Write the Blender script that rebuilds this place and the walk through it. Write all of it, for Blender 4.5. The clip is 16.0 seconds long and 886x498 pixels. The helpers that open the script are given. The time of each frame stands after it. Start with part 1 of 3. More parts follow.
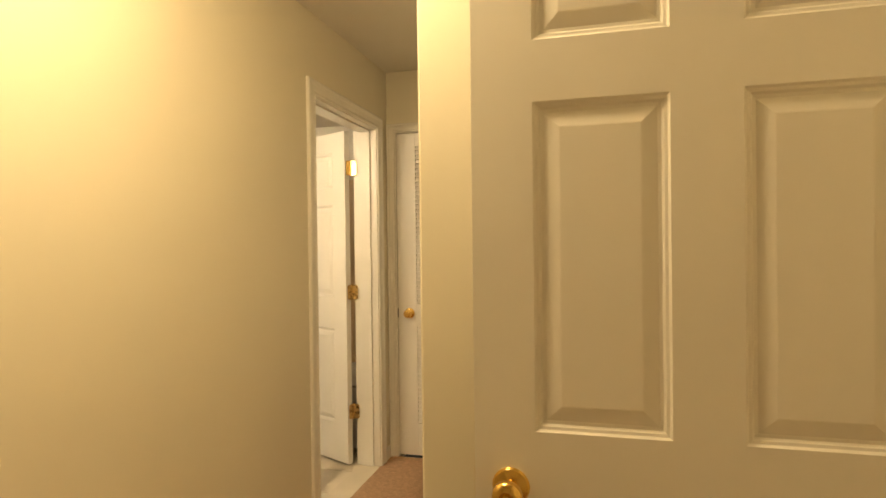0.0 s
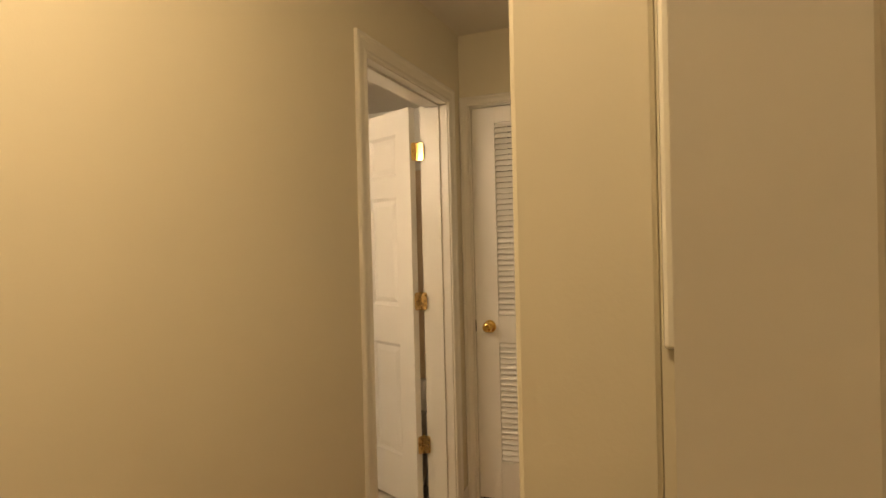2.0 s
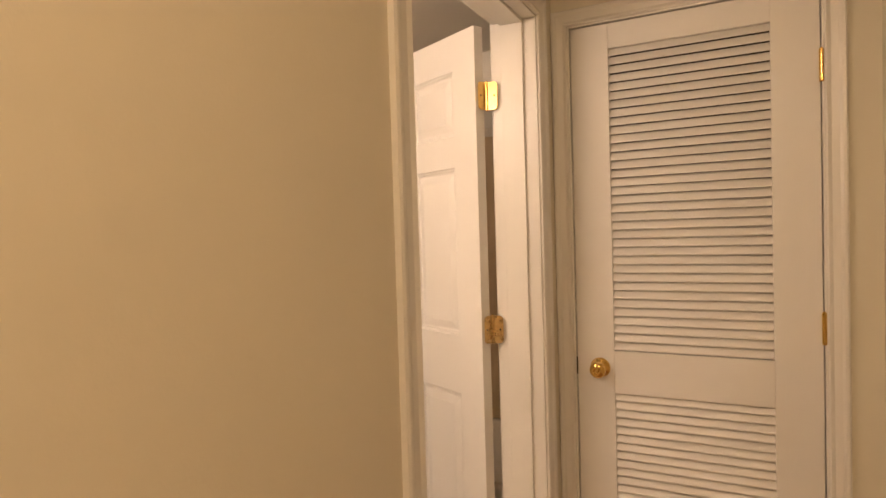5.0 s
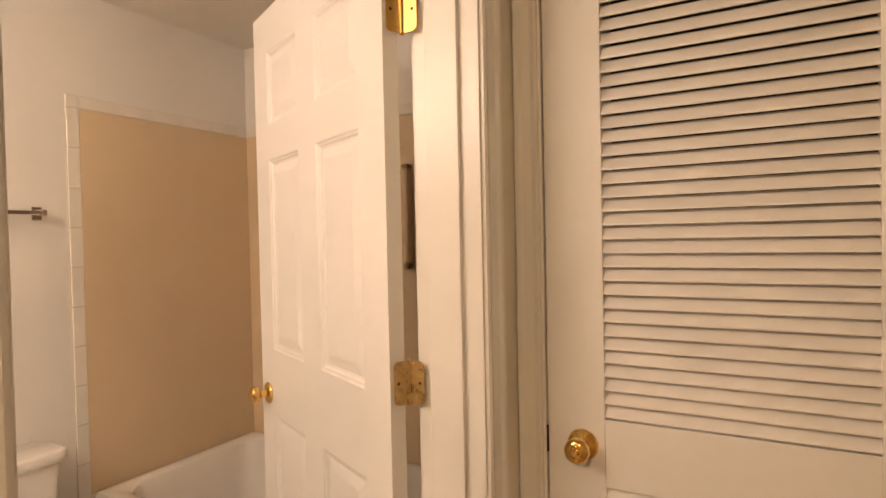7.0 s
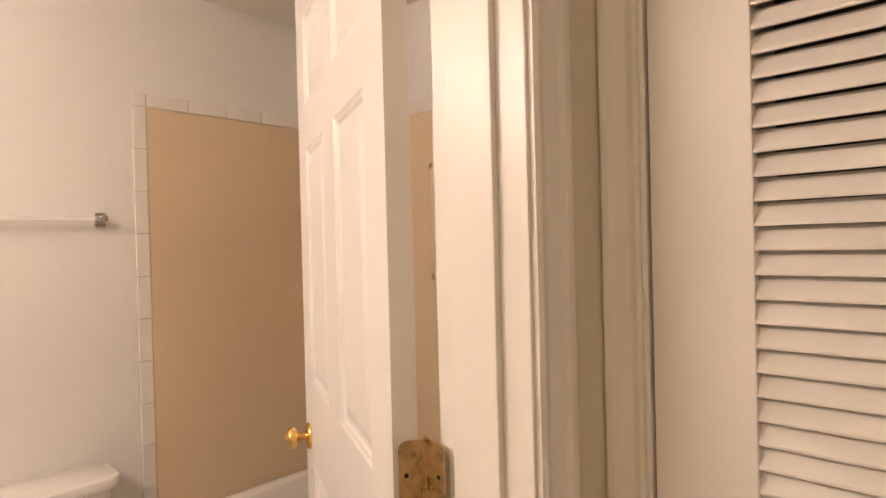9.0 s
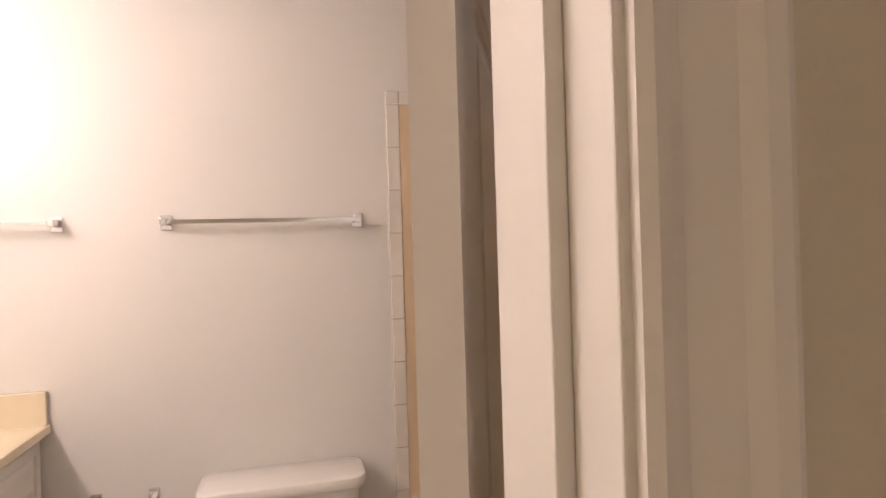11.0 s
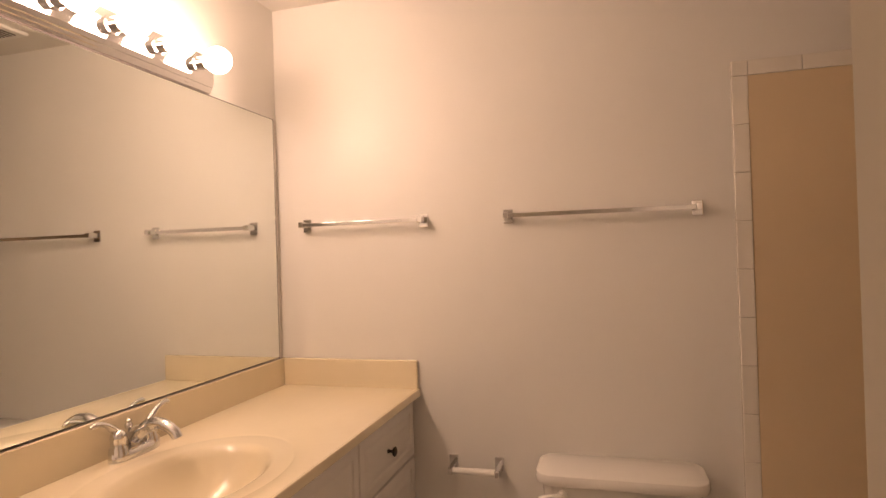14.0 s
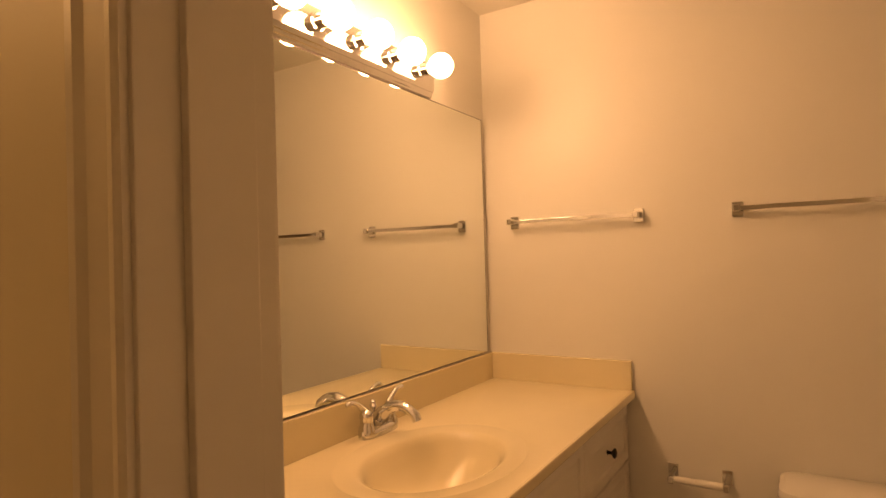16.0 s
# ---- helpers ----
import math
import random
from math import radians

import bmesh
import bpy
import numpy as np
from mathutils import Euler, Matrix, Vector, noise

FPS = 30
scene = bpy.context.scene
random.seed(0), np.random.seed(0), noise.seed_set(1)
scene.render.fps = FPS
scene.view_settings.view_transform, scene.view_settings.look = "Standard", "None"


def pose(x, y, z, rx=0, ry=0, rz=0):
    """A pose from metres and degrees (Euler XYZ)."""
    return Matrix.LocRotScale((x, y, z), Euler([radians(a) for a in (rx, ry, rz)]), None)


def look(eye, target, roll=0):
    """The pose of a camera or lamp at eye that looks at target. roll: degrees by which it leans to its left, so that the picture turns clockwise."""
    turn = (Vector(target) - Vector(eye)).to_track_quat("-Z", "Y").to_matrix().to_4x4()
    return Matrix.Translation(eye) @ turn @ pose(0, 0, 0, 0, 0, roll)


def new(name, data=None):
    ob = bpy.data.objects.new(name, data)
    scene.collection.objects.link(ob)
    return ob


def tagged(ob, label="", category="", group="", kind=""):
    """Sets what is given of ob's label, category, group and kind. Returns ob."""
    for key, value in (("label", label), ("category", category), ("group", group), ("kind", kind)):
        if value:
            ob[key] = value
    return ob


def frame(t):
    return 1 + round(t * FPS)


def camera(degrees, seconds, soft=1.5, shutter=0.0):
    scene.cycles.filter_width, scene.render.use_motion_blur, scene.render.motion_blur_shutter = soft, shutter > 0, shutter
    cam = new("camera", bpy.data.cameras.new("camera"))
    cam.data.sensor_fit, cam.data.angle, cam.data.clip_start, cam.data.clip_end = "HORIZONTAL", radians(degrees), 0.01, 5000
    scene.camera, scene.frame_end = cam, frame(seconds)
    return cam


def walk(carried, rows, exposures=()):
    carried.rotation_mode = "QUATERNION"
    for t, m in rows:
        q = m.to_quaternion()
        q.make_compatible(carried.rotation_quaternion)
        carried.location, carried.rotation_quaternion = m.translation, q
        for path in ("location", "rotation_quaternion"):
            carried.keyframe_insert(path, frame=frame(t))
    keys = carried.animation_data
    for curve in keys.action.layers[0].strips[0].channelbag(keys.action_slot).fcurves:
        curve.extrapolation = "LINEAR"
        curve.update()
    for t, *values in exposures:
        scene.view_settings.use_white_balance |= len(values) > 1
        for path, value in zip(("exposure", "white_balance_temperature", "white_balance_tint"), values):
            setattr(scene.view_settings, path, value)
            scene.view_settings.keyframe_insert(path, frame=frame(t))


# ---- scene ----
cam = camera(74.7, 16.0)
PATH = [
    (0, (1.27, -3.477, 1.344), (0.764, -1.542, 1.326), -0.7),
    (0.5, (1.279, -3.31, 1.348), (0.768, -1.377, 1.328), -0.9),
    (1, (1.24, -3.179, 1.341), (0.679, -1.259, 1.319), -1.3),
    (1.5, (1.145, -2.995, 1.34), (0.477, -1.11, 1.324), -1.3),
    (2, (1.067, -2.864, 1.34), (0.305, -1.015, 1.324), -1.4),
    (2.5, (0.974, -2.693, 1.34), (0.141, -0.875, 1.322), -1.5),
    (3, (0.886, -2.554, 1.339), (0.002, -0.76, 1.325), -1.5),
    (3.5, (0.757, -2.412, 1.366), (-0.152, -0.631, 1.328), -1.7),
    (5.8, (0.525, -1.585, 1.38), (-0.365, 0.204, 1.311), -1.8),
    (6, (0.542, -1.478, 1.418), (-0.406, 0.28, 1.299), -1.8),
    (6.5, (0.496, -1.33, 1.385), (-0.454, 0.428, 1.304), -1.5),
    (7, (0.483, -1.194, 1.352), (-0.496, 0.549, 1.31), -1.2),
    (7.5, (0.479, -1.062, 1.365), (-0.515, 0.672, 1.329), -1.1),
    (8, (0.475, -0.992, 1.36), (-0.592, 0.699, 1.329), -1.1),
    (10.5, (0.218, -0.336, 1.356), (-1.627, 0.436, 1.354), -1.8),
    (11, (0.214, -0.313, 1.356), (-1.721, 0.189, 1.356), -1.7),
    (11.5, (0.218, -0.311, 1.355), (-1.764, -0.041, 1.356), -1.6),
    (12, (0.212, -0.329, 1.354), (-1.787, -0.254, 1.353), -1.7),
    (12.5, (0.214, -0.32, 1.353), (-1.783, -0.428, 1.357), -1.6),
    (13, (0.215, -0.347, 1.352), (-1.772, -0.578, 1.361), -1.6),
    (13.5, (0.203, -0.361, 1.349), (-1.76, -0.744, 1.356), -1.8),
    (14, (0.196, -0.368, 1.347), (-1.727, -0.917, 1.36), -1.8),
    (14.5, (0.191, -0.36, 1.343), (-1.674, -1.084, 1.362), -1.8),
    (15, (0.22, -0.498, 1.341), (-1.626, -1.268, 1.364), -1.8),
    (15.5, (0.233, -0.521, 1.34), (-1.55, -1.428, 1.37), -1.7),
    (16, (0.265, -0.533, 1.337), (-1.438, -1.582, 1.369), -1.7),
]
walk(cam, [(t, look(eye, target, roll)) for t, eye, target, roll in PATH],
     exposures=[(0, 0.62, 7000, 8), (1.0, 0.5, 6900, 9), (2.0, 0.12, 6800, 15), (3.5, 0.42, 6600, 20), (6.0, 0.4, 6500, 30), (8.0, 0.7, 6200, 26),
                (10.5, 0.6, 5400, 30), (12.0, 0.25, 5400, 30), (13.0, 0.0, 5600, 34), (14.0, -0.25, 7000, 40), (15.0, -0.6, 10500, 48), (16.0, -0.65, 14500, 44)])

# ---- light ----
world = bpy.data.worlds.new("world")
world.use_nodes = True
world.node_tree.nodes["Background"].inputs[0].default_value = (0.9, 0.75, 0.55, 1)
world.node_tree.nodes["Background"].inputs[1].default_value = 0.02
scene.world = world
BULB = 61.0          # glow of the vanity bulbs
HALL = 60.0           # glow of the hall ceiling lamp
WARM = (1.0, 0.76, 0.5)

# ---- measures ----
XL, WT = 0.0, 0.138          # hall face of the bath wall, wall thickness
BY0, BY1, DH = -0.980, -0.184, 2.03   # bath doorway
CX0, CX1 = 0.060, 0.772      # louvred closet doorway
XR, YJ = 0.910, -2.30        # right wall of the passage, the wall that faces the entry room
XF, YV, YN = -1.80, -1.600, 0.88      # bath: far wall, mirror wall, tub wall
HC, BC = 2.43, 2.308          # ceilings
ROOM_E, ROOM_S = 1.86, -5.4


# ---- materials ----
def material(name, color, rough=0.5, metal=0.0, spread=0.05, scale=4.0, bump=0.0, bump_scale=200.0, coat=0.0, fine=0.0):
    m = bpy.data.materials.new(name)
    m.use_nodes = True
    nt = m.node_tree
    b = nt.nodes["Principled BSDF"]
    b.inputs["Roughness"].default_value, b.inputs["Metallic"].default_value = rough, metal
    b.inputs["Coat Weight"].default_value = coat
    co = nt.nodes.new("ShaderNodeTexCoord")
    n = nt.nodes.new("ShaderNodeTexNoise")
    n.inputs["Scale"].default_value, n.inputs["Detail"].default_value = scale, 6
    nt.links.new(co.outputs["Object"], n.inputs["Vector"])
    r = nt.nodes.new("ShaderNodeValToRGB")
    r.color_ramp.elements[0].position, r.color_ramp.elements[1].position = 0.3, 0.7
    r.color_ramp.elements[0].color = (*[c * (1 - spread) for c in color], 1)
    r.color_ramp.elements[1].color = (*[min(1, c * (1 + spread)) for c in color], 1)
    nt.links.new(n.outputs["Fac"], r.inputs["Fac"])
    last = r.outputs["Color"]
    if fine:
        f = nt.nodes.new("ShaderNodeTexNoise")
        f.inputs["Scale"].default_value, f.inputs["Detail"].default_value = bump_scale, 3
        nt.links.new(co.outputs["Object"], f.inputs["Vector"])
        fr = nt.nodes.new("ShaderNodeMapRange")
        fr.inputs["From Min"].default_value, fr.inputs["From Max"].default_value = 0.3, 0.7
        fr.inputs["To Min"].default_value, fr.inputs["To Max"].default_value = 1 - fine, 1 + fine
        nt.links.new(f.outputs["Fac"], fr.inputs["Value"])
        mx = nt.nodes.new("ShaderNodeVectorMath")
        mx.operation = "SCALE"
        nt.links.new(last, mx.inputs[0])
        nt.links.new(fr.outputs["Result"], mx.inputs["Scale"])
        last = mx.outputs["Vector"]
    nt.links.new(last, b.inputs["Base Color"])
    rr = nt.nodes.new("ShaderNodeMapRange")
    rr.inputs["To Min"].default_value, rr.inputs["To Max"].default_value = max(0, rough - 0.06), min(1, rough + 0.06)
    nt.links.new(n.outputs["Fac"], rr.inputs["Value"])
    nt.links.new(rr.outputs["Result"], b.inputs["Roughness"])
    if bump:
        bn = nt.nodes.new("ShaderNodeTexNoise")
        bn.inputs["Scale"].default_value, bn.inputs["Detail"].default_value = bump_scale, 3
        nt.links.new(co.outputs["Object"], bn.inputs["Vector"])
        bp = nt.nodes.new("ShaderNodeBump")
        bp.inputs["Strength"].default_value, bp.inputs["Distance"].default_value = bump, 0.002
        nt.links.new(bn.outputs["Fac"], bp.inputs["Height"])
        nt.links.new(bp.outputs["Normal"], b.inputs["Normal"])
    return m


def glowing(name, color, strength):
    m = bpy.data.materials.new(name)
    m.use_nodes = True
    b = m.node_tree.nodes["Principled BSDF"]
    b.inputs["Base Color"].default_value = (*color, 1)
    b.inputs["Roughness"].default_value = 0.15
    b.inputs["Emission Color"].default_value = (*color, 1)
    b.inputs["Emission Strength"].default_value = strength
    return m


WALL = material("wall_paint", (0.72, 0.675, 0.555), 0.55, spread=0.02, scale=1.5, bump=0.12, bump_scale=160)
BATH_WALL = material("bath_wall_paint", (0.80, 0.78, 0.73), 0.45, spread=0.02, scale=1.5, bump=0.08, bump_scale=140)
CEIL = material("ceiling_paint", (0.76, 0.73, 0.66), 0.7, spread=0.02, scale=2, bump=0.2, bump_scale=120)
TRIM = material("trim_paint", (0.78, 0.76, 0.71), 0.32, spread=0.03, scale=3, bump=0.04, bump_scale=60)
DOOR = material("door_paint", (0.78, 0.76, 0.72), 0.4, spread=0.02, scale=2.5, bump=0.06, bump_scale=90)
BRASS = material("brass", (0.78, 0.52, 0.16), 0.16, 1.0, spread=0.1, scale=30, bump=0.02, bump_scale=80)
OLD_BRASS = material("aged_brass", (0.60, 0.42, 0.18), 0.28, 1.0, spread=0.2, scale=60, bump=0.05, bump_scale=150)
CHROME = material("chrome", (0.72, 0.72, 0.72), 0.08, 1.0, spread=0.03, scale=20)
PORCELAIN = material("porcelain", (0.84, 0.82, 0.77), 0.12, spread=0.01, scale=2, coat=0.3)
MARBLE = material("cultured_marble", (0.80, 0.70, 0.50), 0.18, spread=0.03, scale=3, coat=0.3)
SURROUND = material("tub_surround_panel", (0.72, 0.57, 0.37), 0.38, spread=0.05, scale=1.5, bump=0.05, bump_scale=60)
TILE = material("wall_tile", (0.82, 0.78, 0.70), 0.12, spread=0.04, scale=5)
FLOOR_TILE = material("floor_tile", (0.66, 0.60, 0.50), 0.3, spread=0.08, scale=6, bump=0.05, bump_scale=60)
GROUT = material("grout", (0.52, 0.47, 0.39), 0.8, spread=0.08, scale=40)
CARPET = material("carpet", (0.42, 0.27, 0.17), 0.95, spread=0.18, scale=40, bump=1.0, bump_scale=420, fine=0.35)
SLATE = material("dark_bronze", (0.05, 0.04, 0.035), 0.35, 0.8, spread=0.1, scale=30)
PLASTIC = material("white_plastic", (0.80, 0.78, 0.72), 0.3, spread=0.01, scale=4)
# near-black colour painted in for the shade inside closets and vent slots
DARK = material("painted_shade", (0.06, 0.05, 0.04), 0.9, spread=0.1, scale=10)
MIRROR = material("mirror_glass", (0.86, 0.89, 0.86), 0.0, 1.0, spread=0.0, scale=1)
MIRROR.node_tree.nodes["Principled BSDF"].inputs["Roughness"].default_value = 0.0
for link in list(MIRROR.node_tree.nodes["Principled BSDF"].inputs["Roughness"].links):
    MIRROR.node_tree.links.remove(link)
BULB_GLOW = glowing("bulb_glass", (1.0, 0.80, 0.56), BULB)
DIM_GLOW = glowing("dim_bulb_glass", (1.0, 0.80, 0.56), BULB * 0.45)
HALL_GLOW = glowing("lamp_glass", (1.0, 0.74, 0.40), HALL)


# ---- mesh helpers ----
def box(x0, x1, y0, y1, z0, z1, bevel=0.0, bm=None):
    own = bm is None
    b = bmesh.new()
    bmesh.ops.create_cube(b, size=1)
    for v in b.verts:
        v.co = ((x0 + x1) / 2 + v.co.x * (x1 - x0), (y0 + y1) / 2 + v.co.y * (y1 - y0), (z0 + z1) / 2 + v.co.z * (z1 - z0))
    if bevel:
        bmesh.ops.bevel(b, geom=b.edges[:], offset=bevel, segments=2, affect="EDGES", profile=0.5)
    if own:
        return b
    me = bpy.data.meshes.new("tmp")
    b.to_mesh(me)
    b.free()
    bm.from_mesh(me)
    bpy.data.meshes.remove(me)
    return bm


def lathe(profile, m=Matrix(), n=24, bm=None):
    """Turn (radius, height) pairs round the z axis, placed by m."""
    bm = bm or bmesh.new()
    rings = []
    for r, z in profile:
        rings.append([bm.verts.new(m @ Vector((r * math.cos(a), r * math.sin(a), z))) for a in [2 * math.pi * k / n for k in range(n)]])
    for a, b in zip(rings, rings[1:]):
        for k in range(n):
            bm.faces.new((a[k], a[(k + 1) % n], b[(k + 1) % n], b[k]))
    bm.faces.new(rings[0][::-1])
    bm.faces.new(rings[-1])
    return bm


def tube(points, radius, n=12, bm=None, square=False):
    """A round or square bar swept along points; radius may be a list."""
    bm = bm or bmesh.new()
    pts = [Vector(p) for p in points]
    radii = radius if isinstance(radius, (list, tuple)) else [radius] * len(pts)
    rings, up = [], None
    if square:
        n = 4
    for k, p in enumerate(pts):
        d = (pts[min(k + 1, len(pts) - 1)] - pts[max(k - 1, 0)]).normalized()
        if up is None:
            up = Vector((0, 0, 1)) if abs(d.z) < 0.9 else Vector((1, 0, 0))
        side = d.cross(up).normalized()
        up = side.cross(d).normalized()
        off = math.pi / 4 if square else 0
        rings.append([bm.verts.new(p + radii[k] * (math.cos(a) * side + math.sin(a) * up)) for a in [off + 2 * math.pi * j / n for j in range(n)]])
    for a, b in zip(rings, rings[1:]):
        for k in range(n):
            bm.faces.new((a[k], a[(k + 1) % n], b[(k + 1) % n], b[k]))
    bm.faces.new(rings[0][::-1])
    bm.faces.new(rings[-1])
    return bm


def mesh(name, bm, mat, smooth=False):
    bmesh.ops.recalc_face_normals(bm, faces=bm.faces[:])
    me = bpy.data.meshes.new(name)
    bm.to_mesh(me)
    bm.free()
    me.materials.append(mat)
    if smooth:
        me.shade_smooth()
        me.set_sharp_from_angle(angle=radians(40))
    return me


def part(name, bm, mat, parent, label="", smooth=False):
    ob = new(name, mesh(name, bm, mat, smooth))
    ob.parent = parent
    if label:
        ob["label"] = label
    return ob


def thing(name, label, category, m=None, group="", kind=""):
    ob = new(name)
    ob.empty_display_size = 0.05
    if m is not None:
        ob.matrix_basis = m
    return tagged(ob, label, category, group, kind)


def solid(name, bm, mat, label, category, kind="", smooth=False, group=""):
    return tagged(new(name, mesh(name, bm, mat, smooth)), label, category, group, kind)


# ---- floors, walls, ceilings ----
def structure(name, bm, mat, label, category):
    return solid(name, bm, mat, label, category, "structure")


carpet = structure("floor_carpet", box(0.0, ROOM_E, ROOM_S, 0.0, -0.1, 0.0), CARPET, "tan speckled cut-pile carpet on the hall floor", "carpet")
bath_floor = structure("floor_bath", box(XF, 0.0, YV, YN, -0.1, -0.012), GROUT, "beige tiled bathroom floor with grey-tan grout", "floor")
structure("threshold", box(-WT, 0.0, BY0, BY1, -0.012, -0.001, 0.002), FLOOR_TILE, "beige tile strip under the bathroom door", "threshold")

w = box(-WT, 0.0, ROOM_S, BY0 - 0.02, 0.0, HC)
box(-WT, 0.0, BY1 + 0.02, YN + WT, 0.0, HC, bm=w)
box(-WT, 0.0, BY0 - 0.02, BY1 + 0.02, DH + 0.035, HC, bm=w)
structure("wall_west", w, WALL, "cream painted hall wall with a bathroom doorway", "wall")
w = box(0.0, CX0 - 0.02, 0.0, WT, 0.0, HC)
box(CX1 + 0.02, XR + WT, 0.0, WT, 0.0, HC, bm=w)
box(CX0 - 0.02, CX1 + 0.02, 0.0, WT, DH + 0.035, HC, bm=w)
structure("wall_north", w, WALL, "cream painted end wall round the louvred door", "wall")
DY0, DY1 = -1.56, -0.30      # double closet doors in the right wall
w = box(XR, XR + WT, YJ, DY0 - 0.02, 0.0, HC, 0.006)
box(XR, XR + WT, DY1 + 0.02, 0.0, 0.0, HC, bm=w)
box(XR, XR + WT, DY0 - 0.02, DY1 + 0.02, DH + 0.035, HC, bm=w)
structure("wall_east", w, WALL, "cream painted passage wall with double closet doors", "wall")
structure("wall_return", box(XR + WT, ROOM_E + WT, YJ, YJ + WT, 0.0, HC), WALL, "cream painted wall behind the open panelled door", "wall")
structure("wall_entry", box(ROOM_E, ROOM_E + WT, ROOM_S, YJ, 0.0, HC), WALL, "plain cream painted wall of the entry", "wall")
structure("wall_south", box(-WT, ROOM_E + WT, ROOM_S - WT, ROOM_S, 0.0, HC), WALL, "plain cream painted wall behind the walk", "wall")
structure("ceiling", box(-WT, ROOM_E + WT, ROOM_S - WT, WT, HC, HC + 0.1), CEIL, "cream painted hall ceiling", "ceiling")
# added closet shells keep light out; their near-black colour stands for closet shade
structure("closet_back", box(0.0, XR + WT, 0.9, 1.0, 0.0, HC), DARK, "closet back wall behind louvres, near-black in place of shade", "wall")
structure("closet_back_east", box(1.6, 1.7, YJ + WT, 0.9, 0.0, HC), DARK, "unseen hall closet back wall, near-black in place of shade", "wall")
structure("closet_ceiling_north", box(0.0, XR + WT, WT, 1.0, HC, HC + 0.1), DARK, "unseen ceiling closing the louvred closet, near-black in place of shade", "ceiling")
structure("closet_ceiling", box(XR + WT, 1.7, YJ + WT, 1.0, HC, HC + 0.1), DARK, "unseen ceiling closing the hall closet, near-black in place of shade", "ceiling")

structure("wall_bath_far", box(XF - WT, XF, YV - WT, YN + WT, -0.1, BC + 0.2), BATH_WALL, "off-white painted bathroom wall with towel bars", "wall")
structure("wall_bath_mirror", box(XF, -WT, YV - WT, YV, -0.1, BC + 0.2), BATH_WALL, "off-white painted bathroom wall behind the mirror", "wall")
structure("wall_bath_tub", box(XF, -WT, YN, YN + WT, -0.1, BC + 0.2), BATH_WALL, "off-white painted wall above the tub", "wall")
w = box(-WT - 0.004, -WT, YV, BY0 - 0.02, -0.01, BC)
box(-WT - 0.004, -WT, BY1 + 0.02, YN, -0.01, BC, bm=w)
box(-WT - 0.004, -WT, BY0 - 0.02, BY1 + 0.02, DH + 0.035, BC, bm=w)
structure("wall_bath_door", w, BATH_WALL, "off-white painted bathroom side of the door wall", "wall")
structure("ceiling_bath", box(XF, -WT, YV, YN, BC, BC + 0.05), CEIL, "off-white painted bathroom ceiling", "ceiling")


# ---- trim ----
PROFILE = ((0.0, 0.0), (0.0, 0.009), (0.005, 0.0125), (0.011, 0.0105), (0.016, 0.0085), (0.036, 0.0115), (0.044, 0.016), (0.052, 0.0165), (0.057, 0.013), (0.057, 0.0))


def casing(name, origin, along, out, a0, a1, top, label, scale=1.0, floor=0.0):
    """Moulded casing round an opening from a0 to a1 along a wall; origin lies on the wall face."""
    bm = bmesh.new()
    o, al, n = Vector(origin), Vector(along), Vector(out)
    stations = []
    for a, z, da, dz in ((a0, floor, -1, 0), (a0, top, -1, 1), (a1, top, 1, 1), (a1, floor, 1, 0)):
        stations.append([bm.verts.new(o + al * (a + da * u * scale) + Vector((0, 0, z + dz * u * scale)) + n * v) for u, v in PROFILE])
    for p, q in zip(stations, stations[1:]):
        for k in range(len(PROFILE) - 1):
            bm.faces.new((p[k], p[k + 1], q[k + 1], q[k]))
    return solid(name, bm, TRIM, label, "door casing", "structure")


def jamb(name, a0, a1, top, place, depth, stop, label):
    """Jamb boards and stops of an opening. place(a, d) gives x, y for a along the wall and d into it."""
    bm = bmesh.new()

    def board(p, q, r, s, z0, z1, bevel=0.0015):
        (xa, ya), (xb, yb) = place(p, r), place(q, s)
        box(min(xa, xb), max(xa, xb), min(ya, yb), max(ya, yb), z0, z1, bevel, bm)

    board(a0 - 0.018, a0, -0.002, depth + 0.002, 0.0, top + 0.018)
    board(a1, a1 + 0.018, -0.002, depth + 0.002, 0.0, top + 0.018)
    board(a0, a1, -0.002, depth + 0.002, top, top + 0.018)
    board(a0, a0 + 0.011, stop[0], stop[1], 0.0, top - 0.011)
    board(a1 - 0.011, a1, stop[0], stop[1], 0.0, top - 0.011)
    board(a0, a1, stop[0], stop[1], top - 0.011, top)
    return solid(name, bm, TRIM, label, "door frame", "structure")


casing("trim_bath_door", (0, 0, 0), (0, 1, 0), (1, 0, 0), BY0 - 0.006, BY1 + 0.006, DH + 0.014, "white moulded casing round the bathroom doorway", 1.3)
casing("trim_bath_door_inner", (-WT - 0.004, 0, 0), (0, 1, 0), (-1, 0, 0), BY0 - 0.006, BY1 + 0.006, DH + 0.014, "white moulded casing inside the bathroom")
jamb("door_frame_bath", BY0, BY1, DH + 0.008, lambda a, d: (-d, a), WT + 0.004, (0.04, WT - 0.026), "white painted bathroom door frame with stop")
casing("trim_louvred_door", (0, 0, 0), (1, 0, 0), (0, -1, 0), CX0 - 0.006, CX1 + 0.006, DH + 0.020, "white moulded casing round the louvred door", 0.92)
jamb("door_frame_louvred", CX0, CX1, DH + 0.014, lambda a, d: (a, d), WT, (0.042, 0.08), "white painted frame of the louvred door")
casing("trim_closet_doors", (XR, 0, 0), (0, 1, 0), (-1, 0, 0), DY0 - 0.006, DY1 + 0.006, DH + 0.014, "white moulded casing round the double closet doors")
